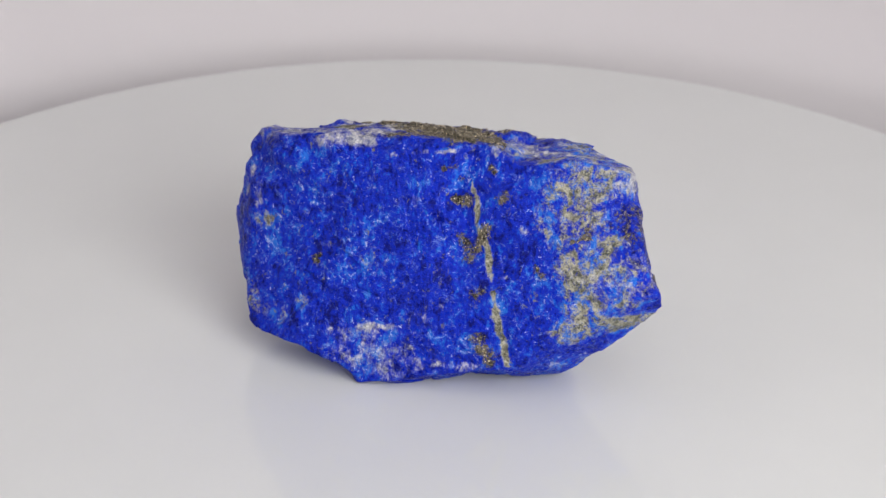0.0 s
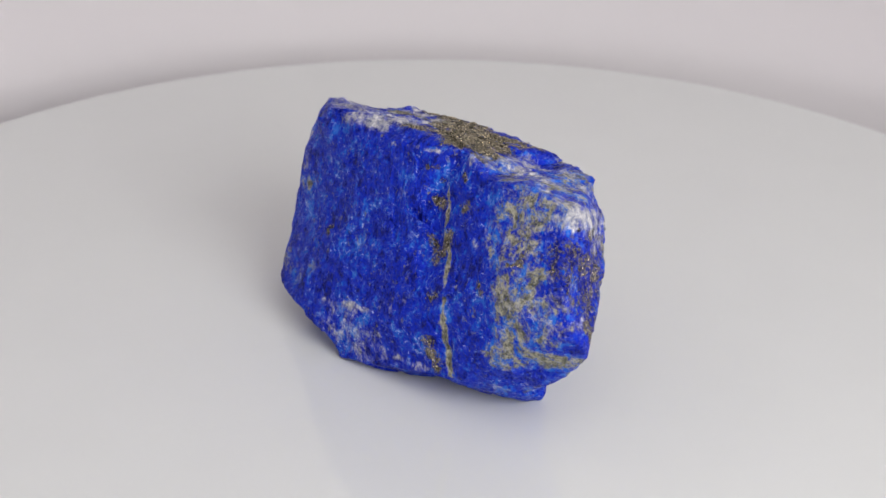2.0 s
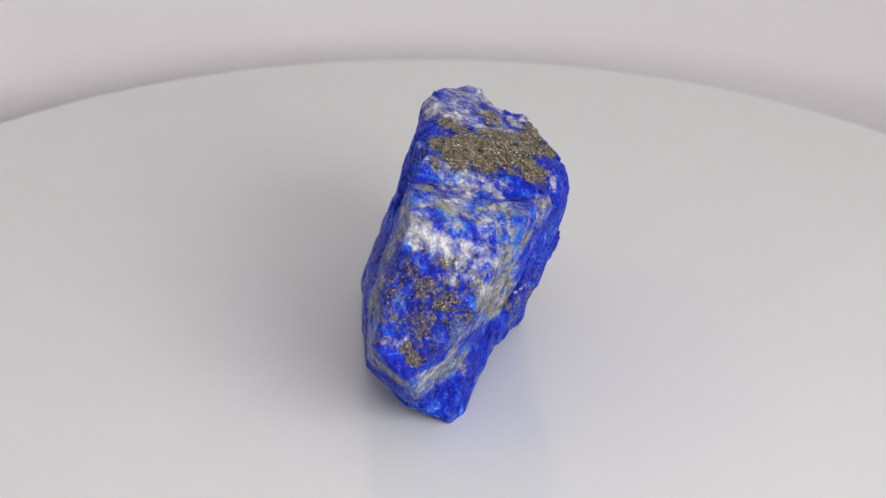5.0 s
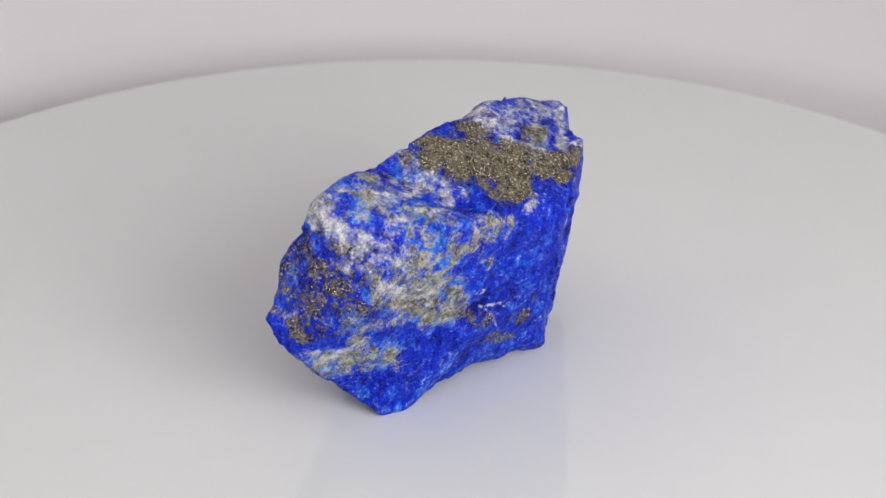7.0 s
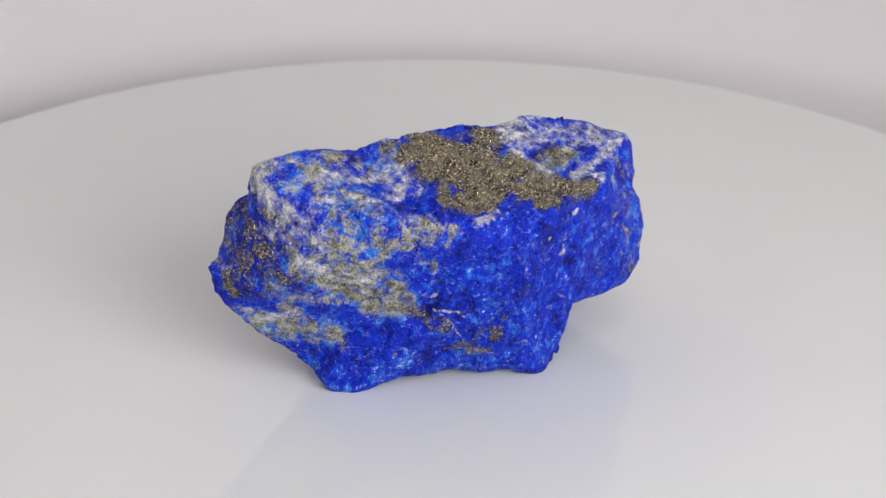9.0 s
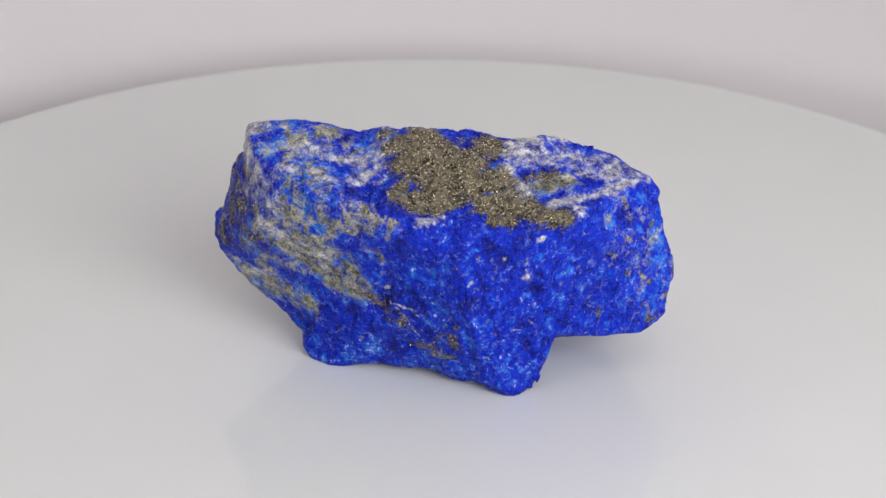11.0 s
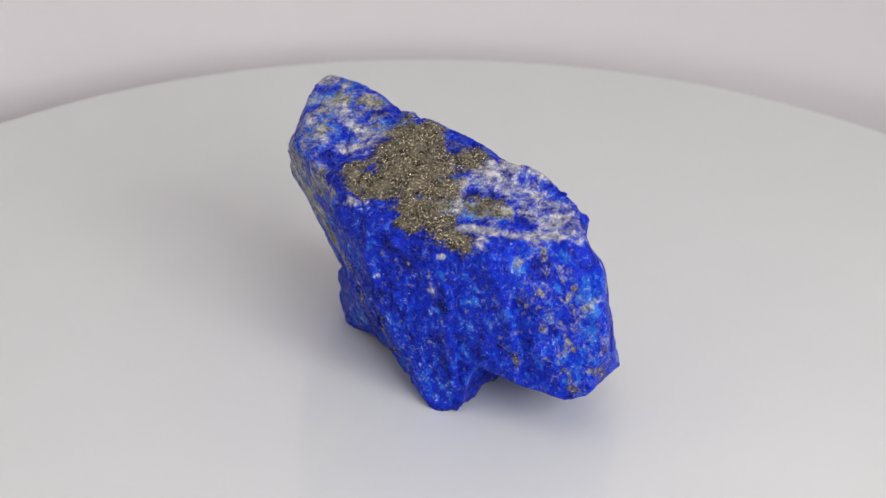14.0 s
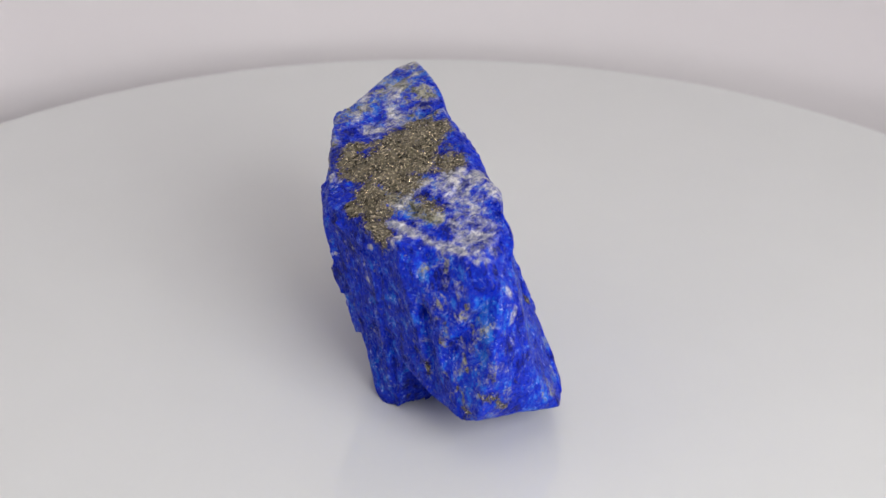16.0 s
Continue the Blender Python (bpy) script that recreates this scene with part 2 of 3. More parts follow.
def reach(u):
    """How far the stone reaches from its heart in the directions u, in mm: all the faces cut it, and the bites are taken out."""
    soft = 6000.0
    inv = u @ ways(FACES).T
    top = inv.max(1)
    best = top + np.log(np.exp(soft * (inv - top[:, None])).sum(1)) / soft
    for bite in BITES:
        low = (u @ ways(bite).T).min(1)
        d = np.clip(low - best, -0.01, 0.01)
        best = best + np.log1p(np.exp(soft * d)) / soft
    r = 1.0 / np.maximum(best, 1.0 / 60)
    for azimuth, elevation, wide, high in BULGES:
        c = ways([(azimuth, elevation, 1.0)])[0]
        r = r + high * np.exp(-2 * (1 - u @ c) / radians(wide) ** 2)
    return r


def capsule(p, a, b, r):
    """1 on the line from a to b, 0 at the distance r from it, negative beyond."""
    a, b = np.array(a, float), np.array(b, float)
    d = b - a
    s = np.clip((p - a) @ d / max(d @ d, 1e-9), 0, 1)
    return 1 - np.linalg.norm(p - a - s[:, None] * d, axis=1) / r


# Mineral zones: two ends of a band on the surface in mm, its half width and how dense it is.
PYRITE_A = [(9.6, 10.7, 9.7, 5.1, 14.8, 10.2, 1.1, 0.50),
    (-19.7, 22.2, 20.2, -19.7, 22.2, 20.2, 0.5, 0.50),
    (17.6, 13.9, 33.2, 17.6, 13.9, 33.2, 0.9, 0.60),
    (3.1, 20.3, 18.5, 3.1, 20.3, 18.5, 0.9, 0.50),
    (6.9, 12.7, 9.2, 4.7, 17.7, 15.4, 0.7, 0.40),
    (5.9, 14.0, 9.7, 5.9, 14.0, 9.7, 1.1, 0.50),
    (5.3, 18.5, 17.8, 5.3, 18.5, 17.8, 0.6, 0.50),
    (4.1, -1.1, 51.2, -3.7, 8.5, 48.4, 3.6, 1.00),
    (7.6, 10.5, 47.8, 5.3, 13.3, 46.7, 3.6, 1.00),
    (9.2, -0.5, 50.3, 4.0, 2.8, 50.2, 3.8, 1.00),
    (8.6, 5.9, 48.9, -0.6, 9.0, 48.4, 4.6, 1.10),
    (3.0, 11.8, 47.3, -6.2, 14.1, 46.5, 5.0, 1.10)]
PYRITE_B = [(10.6, 15.4, 45.6, -0.7, 16.6, 45.6, 3.6, 1.00),
    (11.4, 17.0, 44.7, 7.5, 18.9, 44.3, 1.8, 0.90),
    (-3.0, 19.5, 44.7, -10.2, 21.7, 43.9, 3.6, 1.10),
    (-3.0, 23.6, 42.9, -6.6, 24.3, 42.8, 2.0, 1.00),
    (-10.7, 23.6, 43.2, -17.1, 25.2, 42.8, 2.4, 0.90),
    (-16.6, 14.5, 46.2, -17.9, 15.1, 45.8, 2.6, 0.60),
    (-2.4, 1.0, 50.8, -5.3, 1.5, 50.4, 1.8, 0.40),
    (11.7, -5.3, 50.3, 10.0, -3.9, 51.0, 1.6, 0.40),
    (3.2, 18.5, 15.4, 3.0, 17.6, 12.5, 1.4, 0.50),
    (5.9, 13.1, 8.0, 3.4, 15.4, 9.0, 1.2, 0.60),
    (-38.5, 19.8, 22.5, -38.7, 19.8, 22.0, 0.6, 0.60),
    (-36.8, 21.0, 17.7, -37.4, 20.6, 17.2, 0.6, 0.60)]
PYRITE_C = [(-38.4, 20.3, 13.1, -39.5, 20.1, 13.4, 0.9, 0.50),
    (-34.7, 21.5, 32.7, -35.0, 21.4, 32.2, 0.5, 0.50),
    (-32.8, 22.1, 26.6, -33.1, 22.0, 26.1, 0.5, 0.50),
    (-7.8, 24.7, 34.0, -8.0, 24.5, 32.8, 0.8, 0.40),
    (-27.3, 21.8, 18.5, -27.4, 21.4, 16.2, 0.9, 0.60),
    (-15.0, 7.4, 1.3, -15.1, 5.7, 0.5, 0.8, 0.40),
    (-37.4, 19.6, 35.8, -37.7, 19.7, 35.5, 0.7, 0.50),
    (-43.1, 18.9, 18.3, -42.3, 13.4, 14.2, 1.0, 0.40),
    (-33.6, 21.8, 31.4, -33.9, 21.9, 31.1, 0.6, 0.40),
    (-21.3, 23.1, 25.8, -21.4, 23.0, 25.2, 0.6, 0.40),
    (-8.4, 3.9, 49.7, 1.1, 12.4, 47.3, 3.4, 1.00),
    (6.4, 5.6, 49.3, 14.0, 13.9, 46.0, 1.6, 0.80)]
PYRITE_D = [(-17.8, 14.1, 46.4, -12.8, 14.2, 46.5, 1.6, 0.60),
    (19.8, -15.0, 43.7, 37.8, -14.3, 46.5, 0.6, 0.70),
    (2.7, -7.4, 40.5, 5.2, -8.7, 40.7, 1.2, 0.60),
    (0.7, -6.9, 47.7, 3.1, -6.3, 48.1, 0.9, 0.60),
    (3.6, -6.4, 45.0, 4.1, -6.3, 45.1, 0.7, 0.50),
    (4.3, -10.9, 33.4, 5.8, -11.8, 30.0, 1.6, 0.50),
    (7.2, -11.9, 31.7, 8.6, -12.1, 36.7, 1.2, 0.60),
    (6.9, -16.4, 23.6, 7.8, -16.8, 23.8, 1.2, 0.50),
    (7.0, -18.2, 14.0, 9.5, -18.8, 10.4, 1.8, 0.55),
    (12.9, -19.4, 14.8, 13.2, -19.5, 10.3, 0.7, 0.60),
    (-25.7, -3.1, 24.4, -25.5, -3.4, 23.8, 1.2, 0.70),
    (9.9, -8.2, 47.2, 10.3, -8.8, 47.0, 0.8, 0.60)]
PYRITE_E = [(11.4, -11.4, 42.3, 12.3, -11.4, 43.4, 1.2, 0.35),
    (19.2, -18.9, 30.7, 20.1, -19.4, 29.9, 1.0, 0.40),
    (28.3, -19.4, 39.1, 28.3, -19.0, 40.0, 1.4, 0.50),
    (-36.7, 5.4, 28.9, -35.6, 4.9, 29.2, 0.9, 0.30),
    (39.1, -17.8, 40.8, 39.4, -5.3, 31.6, 5.6, 0.30),
    (40.6, -19.0, 33.7, 41.5, -14.3, 28.8, 3.8, 0.32),
    (25.1, -19.1, 37.3, 38.8, -19.1, 41.8, 0.6, 0.70),
    (42.7, -17.9, 26.7, 42.4, -16.7, 25.1, 1.4, 0.60),
    (7.5, -18.4, 12.5, 9.7, -18.9, 9.2, 1.2, 0.70),
    (38.5, -6.1, 37.7, 12.5, 12.8, 15.7, 1.8, 0.40),
    (12.2, 18.7, 18.7, 12.4, 19.8, 19.7, 0.8, 0.10),
    (39.7, -18.8, 38.2, 40.6, -10.6, 29.7, 4.0, 0.30)]
PYRITE_F = [(38.2, -11.2, 43.4, 37.9, -6.7, 41.3, 2.0, 0.25),
    (42.2, -19.6, 28.1, 41.9, -18.7, 29.1, 1.2, 0.50),
    (7.1, 13.6, 10.9, 8.6, 11.7, 9.9, 0.7, 0.50)]
PYRITE = PYRITE_A + PYRITE_B + PYRITE_C + PYRITE_D + PYRITE_E + PYRITE_F
CALCITE_A = [(-40.5, 11.9, 37.1, -40.5, 11.9, 37.1, 1.4, 0.40),
    (-42.9, 16.0, 32.9, -42.9, 16.0, 32.9, 1.1, 0.20),
    (15.3, 12.5, 25.1, 15.3, 12.5, 25.1, 0.7, 1.00),
    (14.0, 12.3, 20.8, 10.1, 14.0, 16.0, 0.3, 0.50),
    (10.1, 14.0, 16.0, 5.9, 14.2, 10.1, 0.3, 0.50),
    (8.8, 12.8, 12.0, 3.2, 15.2, 7.9, 0.3, 0.45),
    (3.2, 15.2, 7.9, -4.2, 19.4, 4.2, 0.3, 0.45),
    (-1.5, 24.7, 33.9, -8.9, 24.7, 34.2, 1.3, -0.10),
    (-10.0, 23.9, 29.4, -10.7, 23.0, 23.8, 1.4, -0.10),
    (-10.7, 23.0, 23.8, -11.7, 22.3, 18.1, 1.4, -0.10),
    (-5.3, 22.0, 16.4, -10.4, 22.1, 16.3, 0.3, 0.50),
    (-10.4, 22.1, 16.3, -15.2, 21.7, 15.9, 0.3, 0.50)]
CALCITE_B = [(-0.9, 19.4, 10.6, -5.5, 21.2, 10.4, 0.3, 0.40),
    (-5.5, 21.2, 10.4, -9.8, 20.7, 8.6, 0.3, 0.40),
    (-9.8, 20.7, 8.6, -14.2, 20.5, 7.0, 0.3, 0.40),
    (-5.2, 24.7, 34.6, -5.2, 24.7, 34.6, 0.6, 0.60),
    (-10.1, 23.9, 29.8, -10.1, 23.9, 29.8, 1.0, 0.30),
    (1.6, 24.3, 30.7, 1.6, 24.3, 30.7, 0.7, 0.40),
    (-14.4, 21.7, 15.1, -14.4, 21.7, 15.1, 0.6, 0.40),
    (-41.9, 16.5, 32.2, -42.7, 12.5, 27.0, 0.9, 0.25),
    (15.5, 12.2, 25.1, 15.5, 12.2, 25.1, 0.7, 1.00),
    (-9.9, 11.2, 47.4, -12.2, 18.0, 45.1, 2.2, 0.60),
    (-12.2, 6.4, 48.7, -34.0, 15.0, 45.6, 4.6, 0.55),
    (-29.0, 11.3, 46.7, -34.0, 15.1, 45.3, 3.0, 0.50)]
CALCITE_C = [(-11.1, 6.5, 48.9, -16.9, 7.7, 48.2, 2.6, 0.50),
    (-21.1, 6.8, 48.6, -26.2, 10.4, 47.1, 2.6, 0.50),
    (-21.7, 12.0, 46.7, -26.2, 14.2, 46.0, 2.2, 0.50),
    (-15.6, 21.6, 44.2, -21.4, 20.5, 44.3, 1.7, 0.80),
    (-21.4, 20.5, 44.3, -37.4, 17.3, 44.2, 1.4, 0.75),
    (-10.3, 25.1, 42.7, -16.0, 25.8, 41.8, 0.9, 0.60),
    (12.4, 19.2, 43.4, 8.0, 21.0, 43.4, 1.2, 0.70),
    (-20.1, 23.1, 43.6, -20.6, 25.0, 42.2, 1.4, 0.70),
    (-32.7, 16.0, 45.3, -36.7, 16.0, 45.2, 1.6, 0.60),
    (37.8, -2.8, 35.8, 30.7, 1.4, 30.5, 1.3, 0.60),
    (32.5, 0.7, 32.5, 22.6, 5.7, 24.6, 1.2, 0.60),
    (21.7, 6.1, 24.1, 17.3, 9.4, 22.6, 0.7, 0.60)]
CALCITE_D = [(37.8, -14.0, 46.9, 37.0, -3.4, 43.0, 2.0, 0.30),
    (24.6, 2.3, 47.9, 15.1, 4.0, 47.6, 0.9, 0.60),
    (34.4, -3.1, 47.7, 24.8, 3.8, 47.3, 1.6, 0.25),
    (36.0, -12.2, 50.2, 25.4, -10.1, 50.7, 1.4, 0.10),
    (5.1, 8.1, 48.5, 6.1, 21.1, 43.2, 0.8, 0.10),
    (-11.4, 25.1, 38.1, -12.8, 25.3, 38.6, 0.7, 0.60),
    (-10.0, 24.1, 31.3, -12.5, 23.9, 29.8, 0.8, 0.10),
    (-3.4, 20.9, 10.2, -16.7, 21.1, 6.9, 0.2, 0.60),
    (-5.9, 22.1, 17.4, -23.6, 4.5, 2.9, 0.3, 0.50),
    (-23.6, 4.5, 2.9, -32.0, 20.7, 12.4, 0.6, 0.20),
    (-24.3, 3.8, 48.9, -11.4, 5.4, 49.2, 2.4, 0.70),
    (15.0, 0.8, 48.0, 28.3, -5.4, 49.5, 2.8, 0.60)]
CALCITE_E = [(10.5, -7.0, 50.6, 12.8, -3.2, 49.4, 1.4, 0.50),
    (13.0, -1.4, 49.1, 22.8, 6.4, 46.7, 1.4, 0.25),
    (-23.9, 4.1, 49.1, -14.6, 1.9, 49.5, 2.2, 0.75),
    (-38.7, 15.9, 44.1, -23.1, 19.7, 44.3, 1.4, 0.50),
    (10.5, -5.0, 51.0, 15.0, -3.2, 48.5, 1.7, 0.45),
    (13.9, 4.0, 48.1, 20.7, 5.4, 46.7, 2.0, 0.75),
    (20.7, 5.4, 46.7, 28.7, 4.5, 46.9, 1.8, 0.60),
    (-9.9, -2.7, 47.9, 3.0, -5.7, 50.5, 0.5, 0.30),
    (-19.3, -12.1, 9.4, -8.2, -15.0, 6.7, 4.6, 0.22),
    (-22.9, -10.1, 11.1, -9.3, -14.1, 14.5, 0.9, 0.45),
    (-6.8, -14.6, 15.1, -0.9, -15.7, 19.2, 1.6, -0.05),
    (-38.8, 8.4, 35.3, -38.3, 7.3, 32.5, 1.4, 0.35)]
CALCITE_F = [(-42.5, 13.1, 30.7, -40.4, 10.0, 35.6, 0.8, 0.20),
    (16.2, -15.3, 37.7, 16.7, -15.5, 37.4, 0.8, 0.50),
    (11.6, -16.6, 27.7, 16.4, -17.6, 29.9, 0.4, 0.50),
    (36.1, -23.7, 29.7, 37.1, -24.0, 28.8, 1.4, 0.40),
    (23.0, -17.4, 8.0, 30.8, -16.9, 10.7, 1.4, 0.10),
    (-14.9, -7.2, 27.8, -12.9, -8.3, 27.3, 1.8, -0.10),
    (-6.0, -6.5, 40.8, -5.0, -7.3, 40.1, 1.0, 0.10),
    (-6.7, -15.3, 7.5, 7.2, -18.1, 7.6, 1.0, 0.20),
    (36.9, -15.2, 49.3, 37.8, -7.9, 43.7, 3.4, 0.80),
    (31.7, -15.0, 51.4, 24.5, -3.8, 49.3, 2.0, 0.25),
    (34.3, -6.9, 21.4, 40.3, -18.1, 18.5, 0.9, 0.70),
    (42.1, -20.2, 29.4, 41.6, -18.4, 29.9, 1.4, 0.40)]
CALCITE_G = [(38.9, -11.5, 40.2, 37.9, -5.3, 40.3, 1.8, 0.40),
    (11.6, -5.4, 50.3, 15.6, 7.7, 46.6, 1.8, 0.35),
    (35.8, -3.7, 46.1, 35.8, -0.5, 43.3, 2.0, 0.20),
    (23.3, -20.8, 30.1, 33.9, -23.1, 31.3, 1.4, 0.10),
    (35.5, -1.9, 44.9, 35.4, 0.9, 40.3, 1.8, 0.50),
    (27.7, 8.7, 43.3, 22.2, 13.2, 43.8, 0.9, 0.20),
    (27.5, 3.8, 29.8, 26.1, 5.6, 31.3, 1.7, 0.70),
    (35.7, -9.7, 20.2, 34.1, -7.3, 20.7, 1.4, 0.70),
    (40.7, -17.1, 19.0, 40.5, -15.5, 20.9, 1.2, 0.70),
    (17.4, 11.1, 26.2, 17.3, 11.3, 26.5, 0.7, 1.30),
    (20.2, 6.9, 23.1, 11.5, 14.7, 20.6, 0.4, 0.80),
    (32.4, -6.6, 49.2, 27.7, 2.2, 47.5, 0.8, 0.30)]
CALCITE_H = [(37.3, -2.2, 36.6, 26.5, 4.7, 29.8, 0.6, 0.60),
    (11.7, 14.5, 20.4, 3.2, 17.5, 12.9, 0.2, 0.60)]
CALCITE = CALCITE_A + CALCITE_B + CALCITE_C + CALCITE_D + CALCITE_E + CALCITE_F + CALCITE_G + CALCITE_H
HOST_A = [(36.0, -1.8, 33.8, 24.2, 3.7, 23.7, 3.6, 0.50),
    (39.3, -8.5, 27.5, 31.6, -8.1, 15.3, 2.8, 0.25),
    (34.8, -7.1, 49.2, 13.7, -2.9, 49.1, 4.4, 0.15),
    (32.7, 4.2, 44.0, 25.1, 10.2, 40.8, 3.6, 0.15),
    (23.5, 12.1, 43.7, 15.8, 17.0, 41.1, 2.8, 0.25),
    (37.4, -4.1, 41.6, 36.1, -0.6, 37.7, 2.0, 0.30),
    (19.8, 12.7, 35.1, 17.1, 13.8, 32.1, 1.8, 0.10),
    (-32.9, 21.0, 37.1, -43.1, 18.9, 18.3, 6.0, -0.02),
    (-25.8, 23.2, 27.4, -31.7, 21.6, 17.8, 5.0, -0.20),
    (21.0, -10.0, 50.3, 34.6, -7.4, 49.3, 2.6, 0.50),
    (-21.4, 15.9, 45.7, -6.7, 18.2, 45.4, 2.4, 0.60),
    (24.7, -14.5, 49.0, 36.5, -14.9, 50.5, 1.8, 0.20)]
HOST_B = [(4.5, -6.1, 49.8, 7.1, -9.0, 42.2, 0.7, 0.90),
    (7.1, -9.0, 42.2, 7.6, -11.6, 35.9, 0.8, 0.90),
    (7.6, -11.6, 35.9, 9.7, -13.9, 30.6, 0.8, 0.90),
    (9.7, -13.9, 30.6, 10.8, -18.6, 21.0, 0.8, 0.90),
    (10.8, -18.6, 21.0, 13.2, -19.7, 8.7, 0.9, 0.90),
    (24.8, -14.6, 49.2, 35.5, -16.8, 49.6, 3.6, 0.35),
    (20.7, -14.5, 46.1, 30.1, -17.2, 45.3, 2.8, 0.40),
    (21.7, -15.8, 42.5, 36.0, -23.6, 30.7, 5.6, 0.22),
    (24.7, -19.6, 34.9, 27.9, -22.4, 22.9, 3.6, 0.30),
    (25.3, -22.0, 17.6, 37.9, -20.4, 20.2, 3.4, 0.35),
    (-37.8, 6.3, 28.4, -37.2, 5.9, 29.2, 1.8, 0.25),
    (-29.1, -5.3, 15.8, -28.6, -6.1, 15.1, 1.6, 0.30)]
HOST_C = [(-33.3, -4.3, 11.7, -41.0, 2.4, 13.1, 2.2, 0.10),
    (-13.9, -7.0, 28.9, -14.9, -7.8, 25.9, 1.2, 0.10),
    (31.0, -15.6, 8.2, 23.0, -17.4, 8.0, 1.6, 0.15),
    (26.9, -22.1, 28.5, 33.0, -21.1, 38.7, 2.8, 0.45),
    (28.0, -22.6, 22.8, 40.4, -19.7, 20.1, 3.6, 0.50),
    (23.2, -16.6, 42.7, 30.2, -18.7, 41.9, 2.6, 0.40),
    (30.4, -6.0, 49.3, 32.6, 2.3, 46.4, 3.4, 0.20),
    (20.9, -14.5, 46.9, 30.2, -16.2, 48.4, 1.8, 0.20),
    (34.5, 1.7, 40.4, 22.0, 6.0, 24.1, 5.6, 0.50),
    (37.5, -2.6, 35.6, 22.3, 4.1, 21.4, 3.2, 0.50),
    (38.0, -14.6, 17.3, 28.7, -5.0, 15.4, 4.4, 0.50),
    (26.6, 7.8, 38.6, 21.4, 13.2, 40.8, 4.4, 0.35)]
HOST_D = [(30.1, -5.0, 49.1, 26.7, 7.7, 46.4, 3.4, 0.35),
    (34.2, -4.6, 25.2, 30.5, -1.1, 25.3, 2.6, 0.30),
    (31.1, -14.0, 51.3, 25.9, -7.1, 50.1, 2.4, 0.20)]
HOST = HOST_A + HOST_B + HOST_C + HOST_D
# Creases and ridges between broken faces: two ends in mm, half width and height.
CREASES_A = [(-23.9, 20.9, 43.7, -29.3, 23.1, 30.3, 2.4, -1.70),
    (-29.3, 23.1, 30.3, -29.4, 21.1, 13.3, 2.4, -1.90),
    (-21.5, 24.5, 43.1, -25.8, 23.4, 28.8, 2.2, 0.90),
    (-25.8, 23.4, 28.8, -26.7, 21.9, 18.6, 2.0, 0.80),
    (-35.3, 18.4, 43.9, -41.7, 17.9, 27.4, 2.2, 0.90),
    (-41.7, 17.9, 27.4, -42.1, 19.2, 14.3, 2.0, 0.70),
    (10.2, 18.6, 44.3, 13.2, 5.8, 48.2, 1.6, -0.60),
    (-1.3, 12.3, 47.3, -12.2, -2.0, 48.0, 1.2, -0.30),
    (2.2, -6.8, 48.3, 13.1, -16.9, 28.9, 0.9, -0.60),
    (13.1, -16.9, 28.9, 13.5, -19.8, 10.3, 1.1, -0.90),
    (32.8, -15.8, 50.6, 40.7, -24.2, 30.2, 1.2, -0.70),
    (15.8, -11.8, 47.3, 25.7, -22.1, 23.1, 1.3, 0.45)]
CREASES_B = [(-20.4, -11.7, 9.6, 12.5, -18.2, 24.8, 1.4, -0.60),
    (22.7, -21.7, 17.3, 42.4, -18.1, 18.9, 1.2, -0.50),
    (39.3, -21.2, 40.8, 39.0, -3.4, 35.5, 1.0, -0.50),
    (13.8, -10.8, 47.1, 23.4, 12.1, 45.3, 1.4, -0.50),
    (3.2, -17.4, 8.3, 29.6, -14.3, 7.6, 1.0, -0.50),
    (30.6, -13.2, 7.8, 24.7, -0.3, 15.1, 1.1, -0.80),
    (21.3, 13.2, 40.2, 23.9, 4.2, 24.0, 1.8, -0.70),
    (35.1, -9.7, 19.0, 27.5, -9.9, 4.8, 1.1, -0.80),
    (29.2, -3.2, 48.8, 21.4, 11.2, 45.4, 1.5, 0.50),
    (0.5, 17.6, 9.0, 5.6, 22.1, 26.9, 1.6, 0.50),
    (37.7, -18.0, 43.9, 29.2, -13.3, 51.4, 1.4, -0.60),
    (12.8, 19.0, 42.8, 16.2, 8.7, 17.0, 2.6, -1.40)]
CREASES_C = [(18.2, 9.2, 24.3, 15.2, 3.3, 3.4, 1.4, -0.50),
    (3.1, 25.3, 36.6, -2.6, 25.4, 39.2, 2.0, 1.00),
    (-2.6, 25.4, 39.2, -10.4, 25.2, 38.2, 2.0, 0.90),
    (-13.0, 24.0, 30.9, -12.7, 20.6, 7.7, 2.2, 1.00),
    (4.0, 24.9, 34.3, -3.0, 18.5, 4.2, 1.8, 0.70),
    (-27.0, 22.0, 41.3, -27.7, 21.2, 13.2, 2.0, -0.90),
    (12.4, 14.5, 45.9, 7.9, 20.5, 43.6, 1.0, 0.50),
    (-6.5, 24.8, 42.7, -16.2, 21.3, 44.2, 1.0, 0.40)]
CREASES = CREASES_A + CREASES_B + CREASES_C


def zone_field(p, rows, seed):
    q = p + np.stack([rough_noise(p, 7, 3, seed + 10 * k) for k in range(3)], 1) * 1.0
    out = np.full(len(p), -0.9)
    for ax, ay, az, bx, by, bz, r, s in rows:
        c = capsule(q, (ax, ay, az), (bx, by, bz), r)
        out = np.maximum(out, np.where(c > 0, s * np.minimum(1.0, 0.15 + 1.5 * c), np.maximum(1.2 * c + 0.15 * s, -0.9)))
    return out


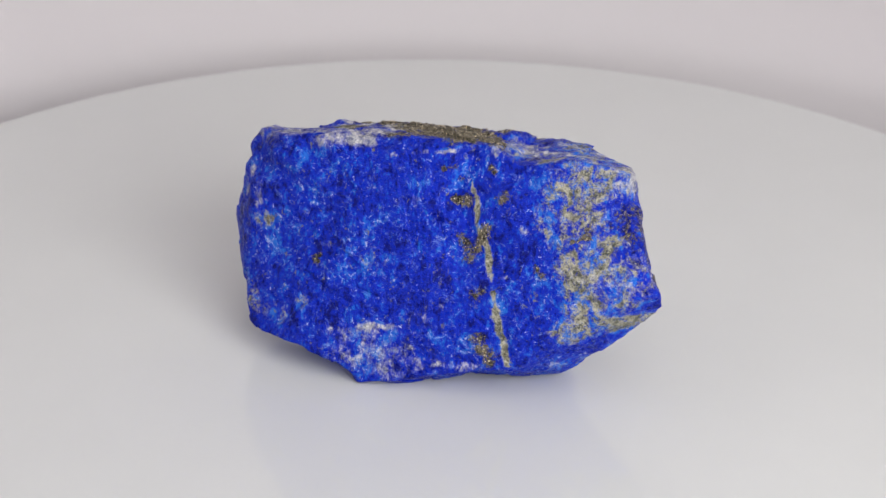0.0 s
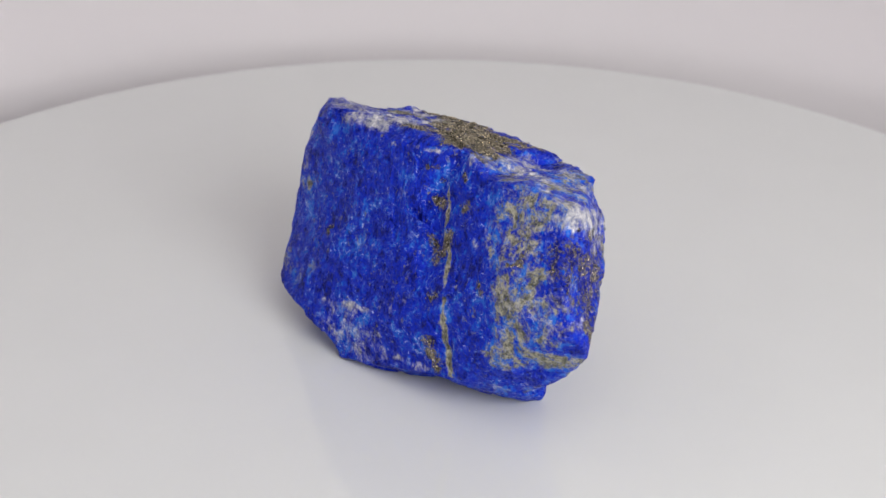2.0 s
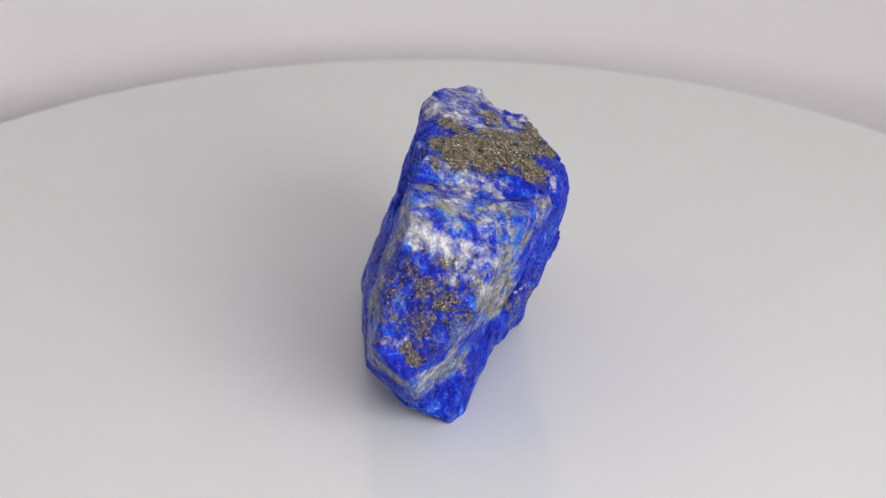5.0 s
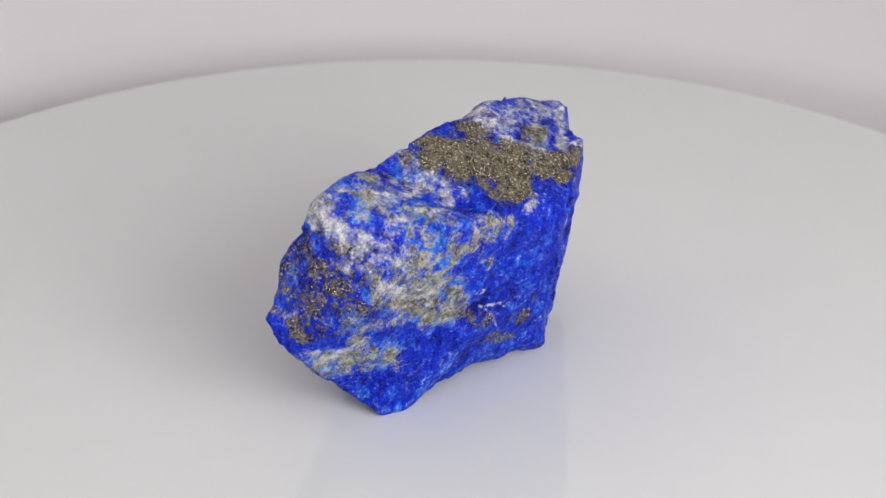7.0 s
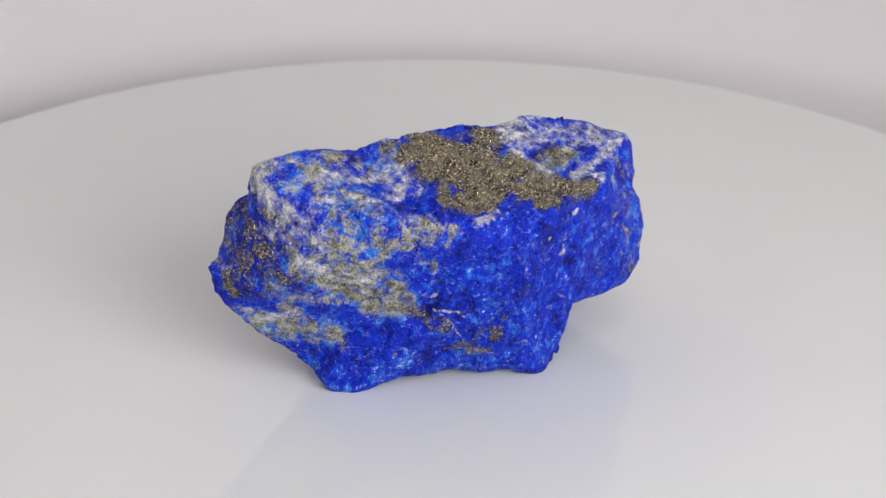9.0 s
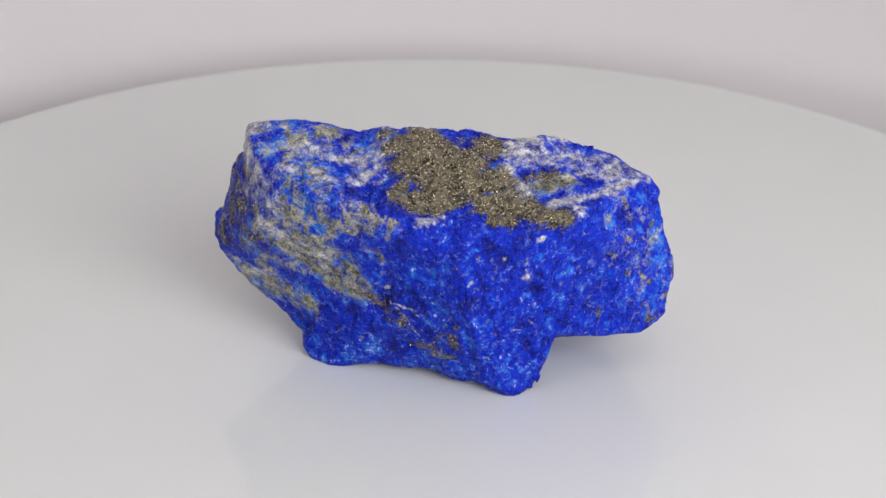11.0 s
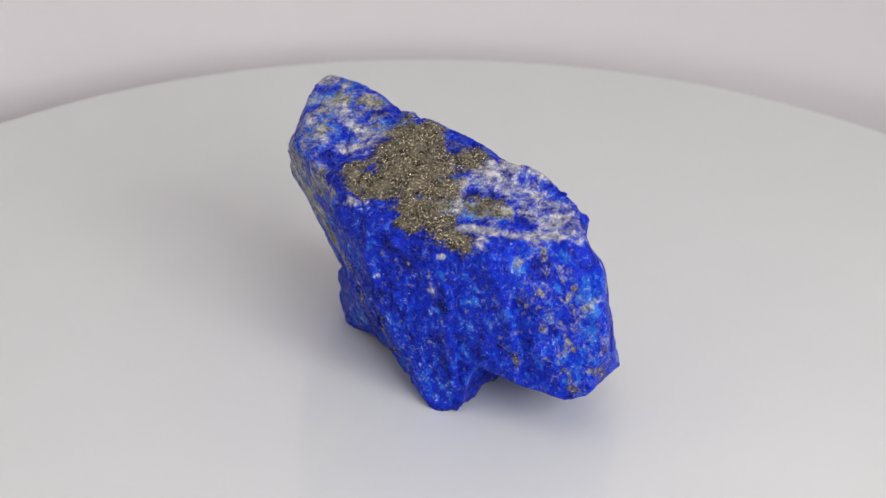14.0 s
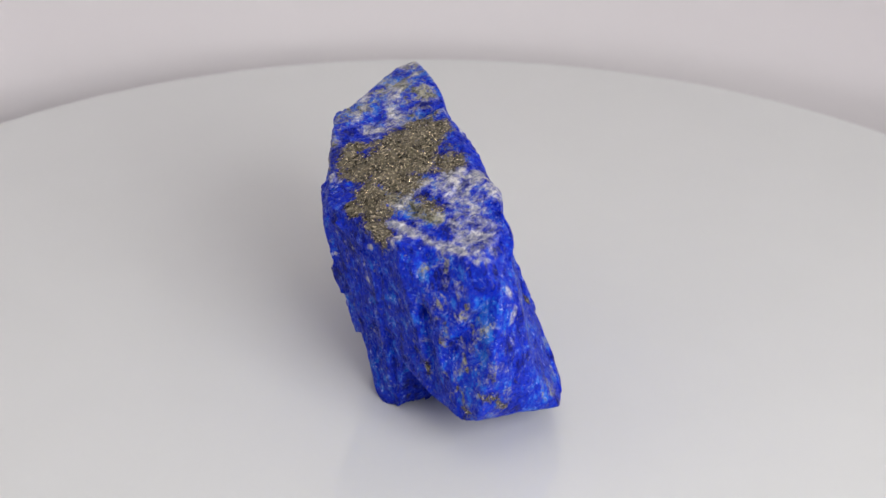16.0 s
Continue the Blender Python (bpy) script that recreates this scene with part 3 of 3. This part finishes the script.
def chips(p, count, tilt, seed):
    """Small broken planes: each patch round a random seed leans its own way."""
    rng = np.random.default_rng(seed)
    seeds = p[rng.integers(0, len(p), count)]
    lean = rng.normal(size=(count, 3)) * tilt
    out = np.empty(len(p))
    q = p + np.stack([rough_noise(p, 4, 2, seed + 3 * k) for k in range(3)], 1) * 0.7
    half = (seeds ** 2).sum(1) / 2
    for i in range(0, len(p), 8192):
        near = (half - q[i:i + 8192] @ seeds.T).argmin(1)
        out[i:i + 8192] = ((p[i:i + 8192] - seeds[near]) * lean[near]).sum(1)
    return np.clip(out, -0.42, 0.42)


def build_rock():
    bm = bmesh.new()
    bmesh.ops.create_icosphere(bm, subdivisions=8, radius=1.0)
    me = bpy.data.meshes.new("rock")
    bm.to_mesh(me)
    bm.free()
    count = len(me.vertices)
    u = np.empty(count * 3)
    me.vertices.foreach_get("co", u)
    u = u.reshape(-1, 3)
    u /= np.linalg.norm(u, axis=1, keepdims=True)
    base = HEART + u * reach(u)[:, None]
    # ragged edges: the faces wander a little
    drift = np.stack([rough_noise(base, 9, 4, 31 + 7 * k) for k in range(3)], 1)
    v = u + drift * 0.015
    v /= np.linalg.norm(v, axis=1, keepdims=True)
    r = reach(v)
    p = HEART + u * r[:, None]
    # fracture steps, hollows and grain
    calm = np.clip(0.5 + 0.9 * np.abs(rough_noise(p, 22, 2, 5)), 0.45, 1.0)
    flat = np.clip((-u[:, 1] - 0.35) * 3, 0, 1) * np.clip((6.0 - p[:, 0]) / 6.0, 0, 1)
    calm = calm * (1 - 0.45 * flat)
    calm = np.where(u[:, 2] > 0.45, 1.0, calm)
    h = rough_noise(p * (1, 1, 0.6), 6.5, 4, 50) * 3.2
    step = np.floor(h) + np.clip((h - np.floor(h) - 0.35) / 0.3, 0, 1)
    relief = 0.28 * (step - h) + 0.30 * rough_noise(p, 5, 5, 70, 0.55)
    relief -= 0.22 * np.maximum(0, 1 - 5 * np.abs(rough_noise(p * (1, 1, 0.5), 12, 4, 90))) ** 2
    relief += 0.16 * rough_noise(p, 1.8, 3, 110, 0.65)
    relief += chips(p, 130, 0.11, 7) + chips(p, 900, 0.05, 8)
    for ax, ay, az, bx, by, bz, wide, high in CREASES:
        c = np.maximum(0, capsule(p + drift * 1.2, (ax, ay, az), (bx, by, bz), wide))
        relief += high * c * c * (3 - 2 * c) / np.maximum(calm, 0.3)
    gold = zone_field(p, PYRITE, 200)
    relief += 0.38 * np.clip(gold + 0.3, 0, 1) * rough_noise(p, 1.3, 2, 140)
    p = p + u * (relief * calm)[:, None]
    p[:, 2] = np.maximum(p[:, 2], 0.02)
    me.vertices.foreach_set("co", (p * 0.001).ravel())
    for key, values in (("pyrite", gold), ("calcite", zone_field(p, CALCITE, 300)), ("host_rock", zone_field(p, HOST, 400))):
        me.attributes.new(key, "FLOAT", "POINT").data.foreach_set("value", values.astype(np.float32))
    me.materials.append(LAPIS)
    me.shade_smooth()
    me.update()
    ob = new("rock", me)
    return tagged(ob, "rough ultramarine lapis rock with gold pyrite and white calcite", "rock")


rock = build_rock()


# ---------------------------------------------------------------- turning
def motions():
    rate = -14.752
    walk(turntable, [(t, pose(0, 0, 0, 0, 0, rate * t)) for t in range(17)])
    walk(rock, [(t, pose(0, 0, 0, 0, 0, rate * t)) for t in range(17)])


motions()
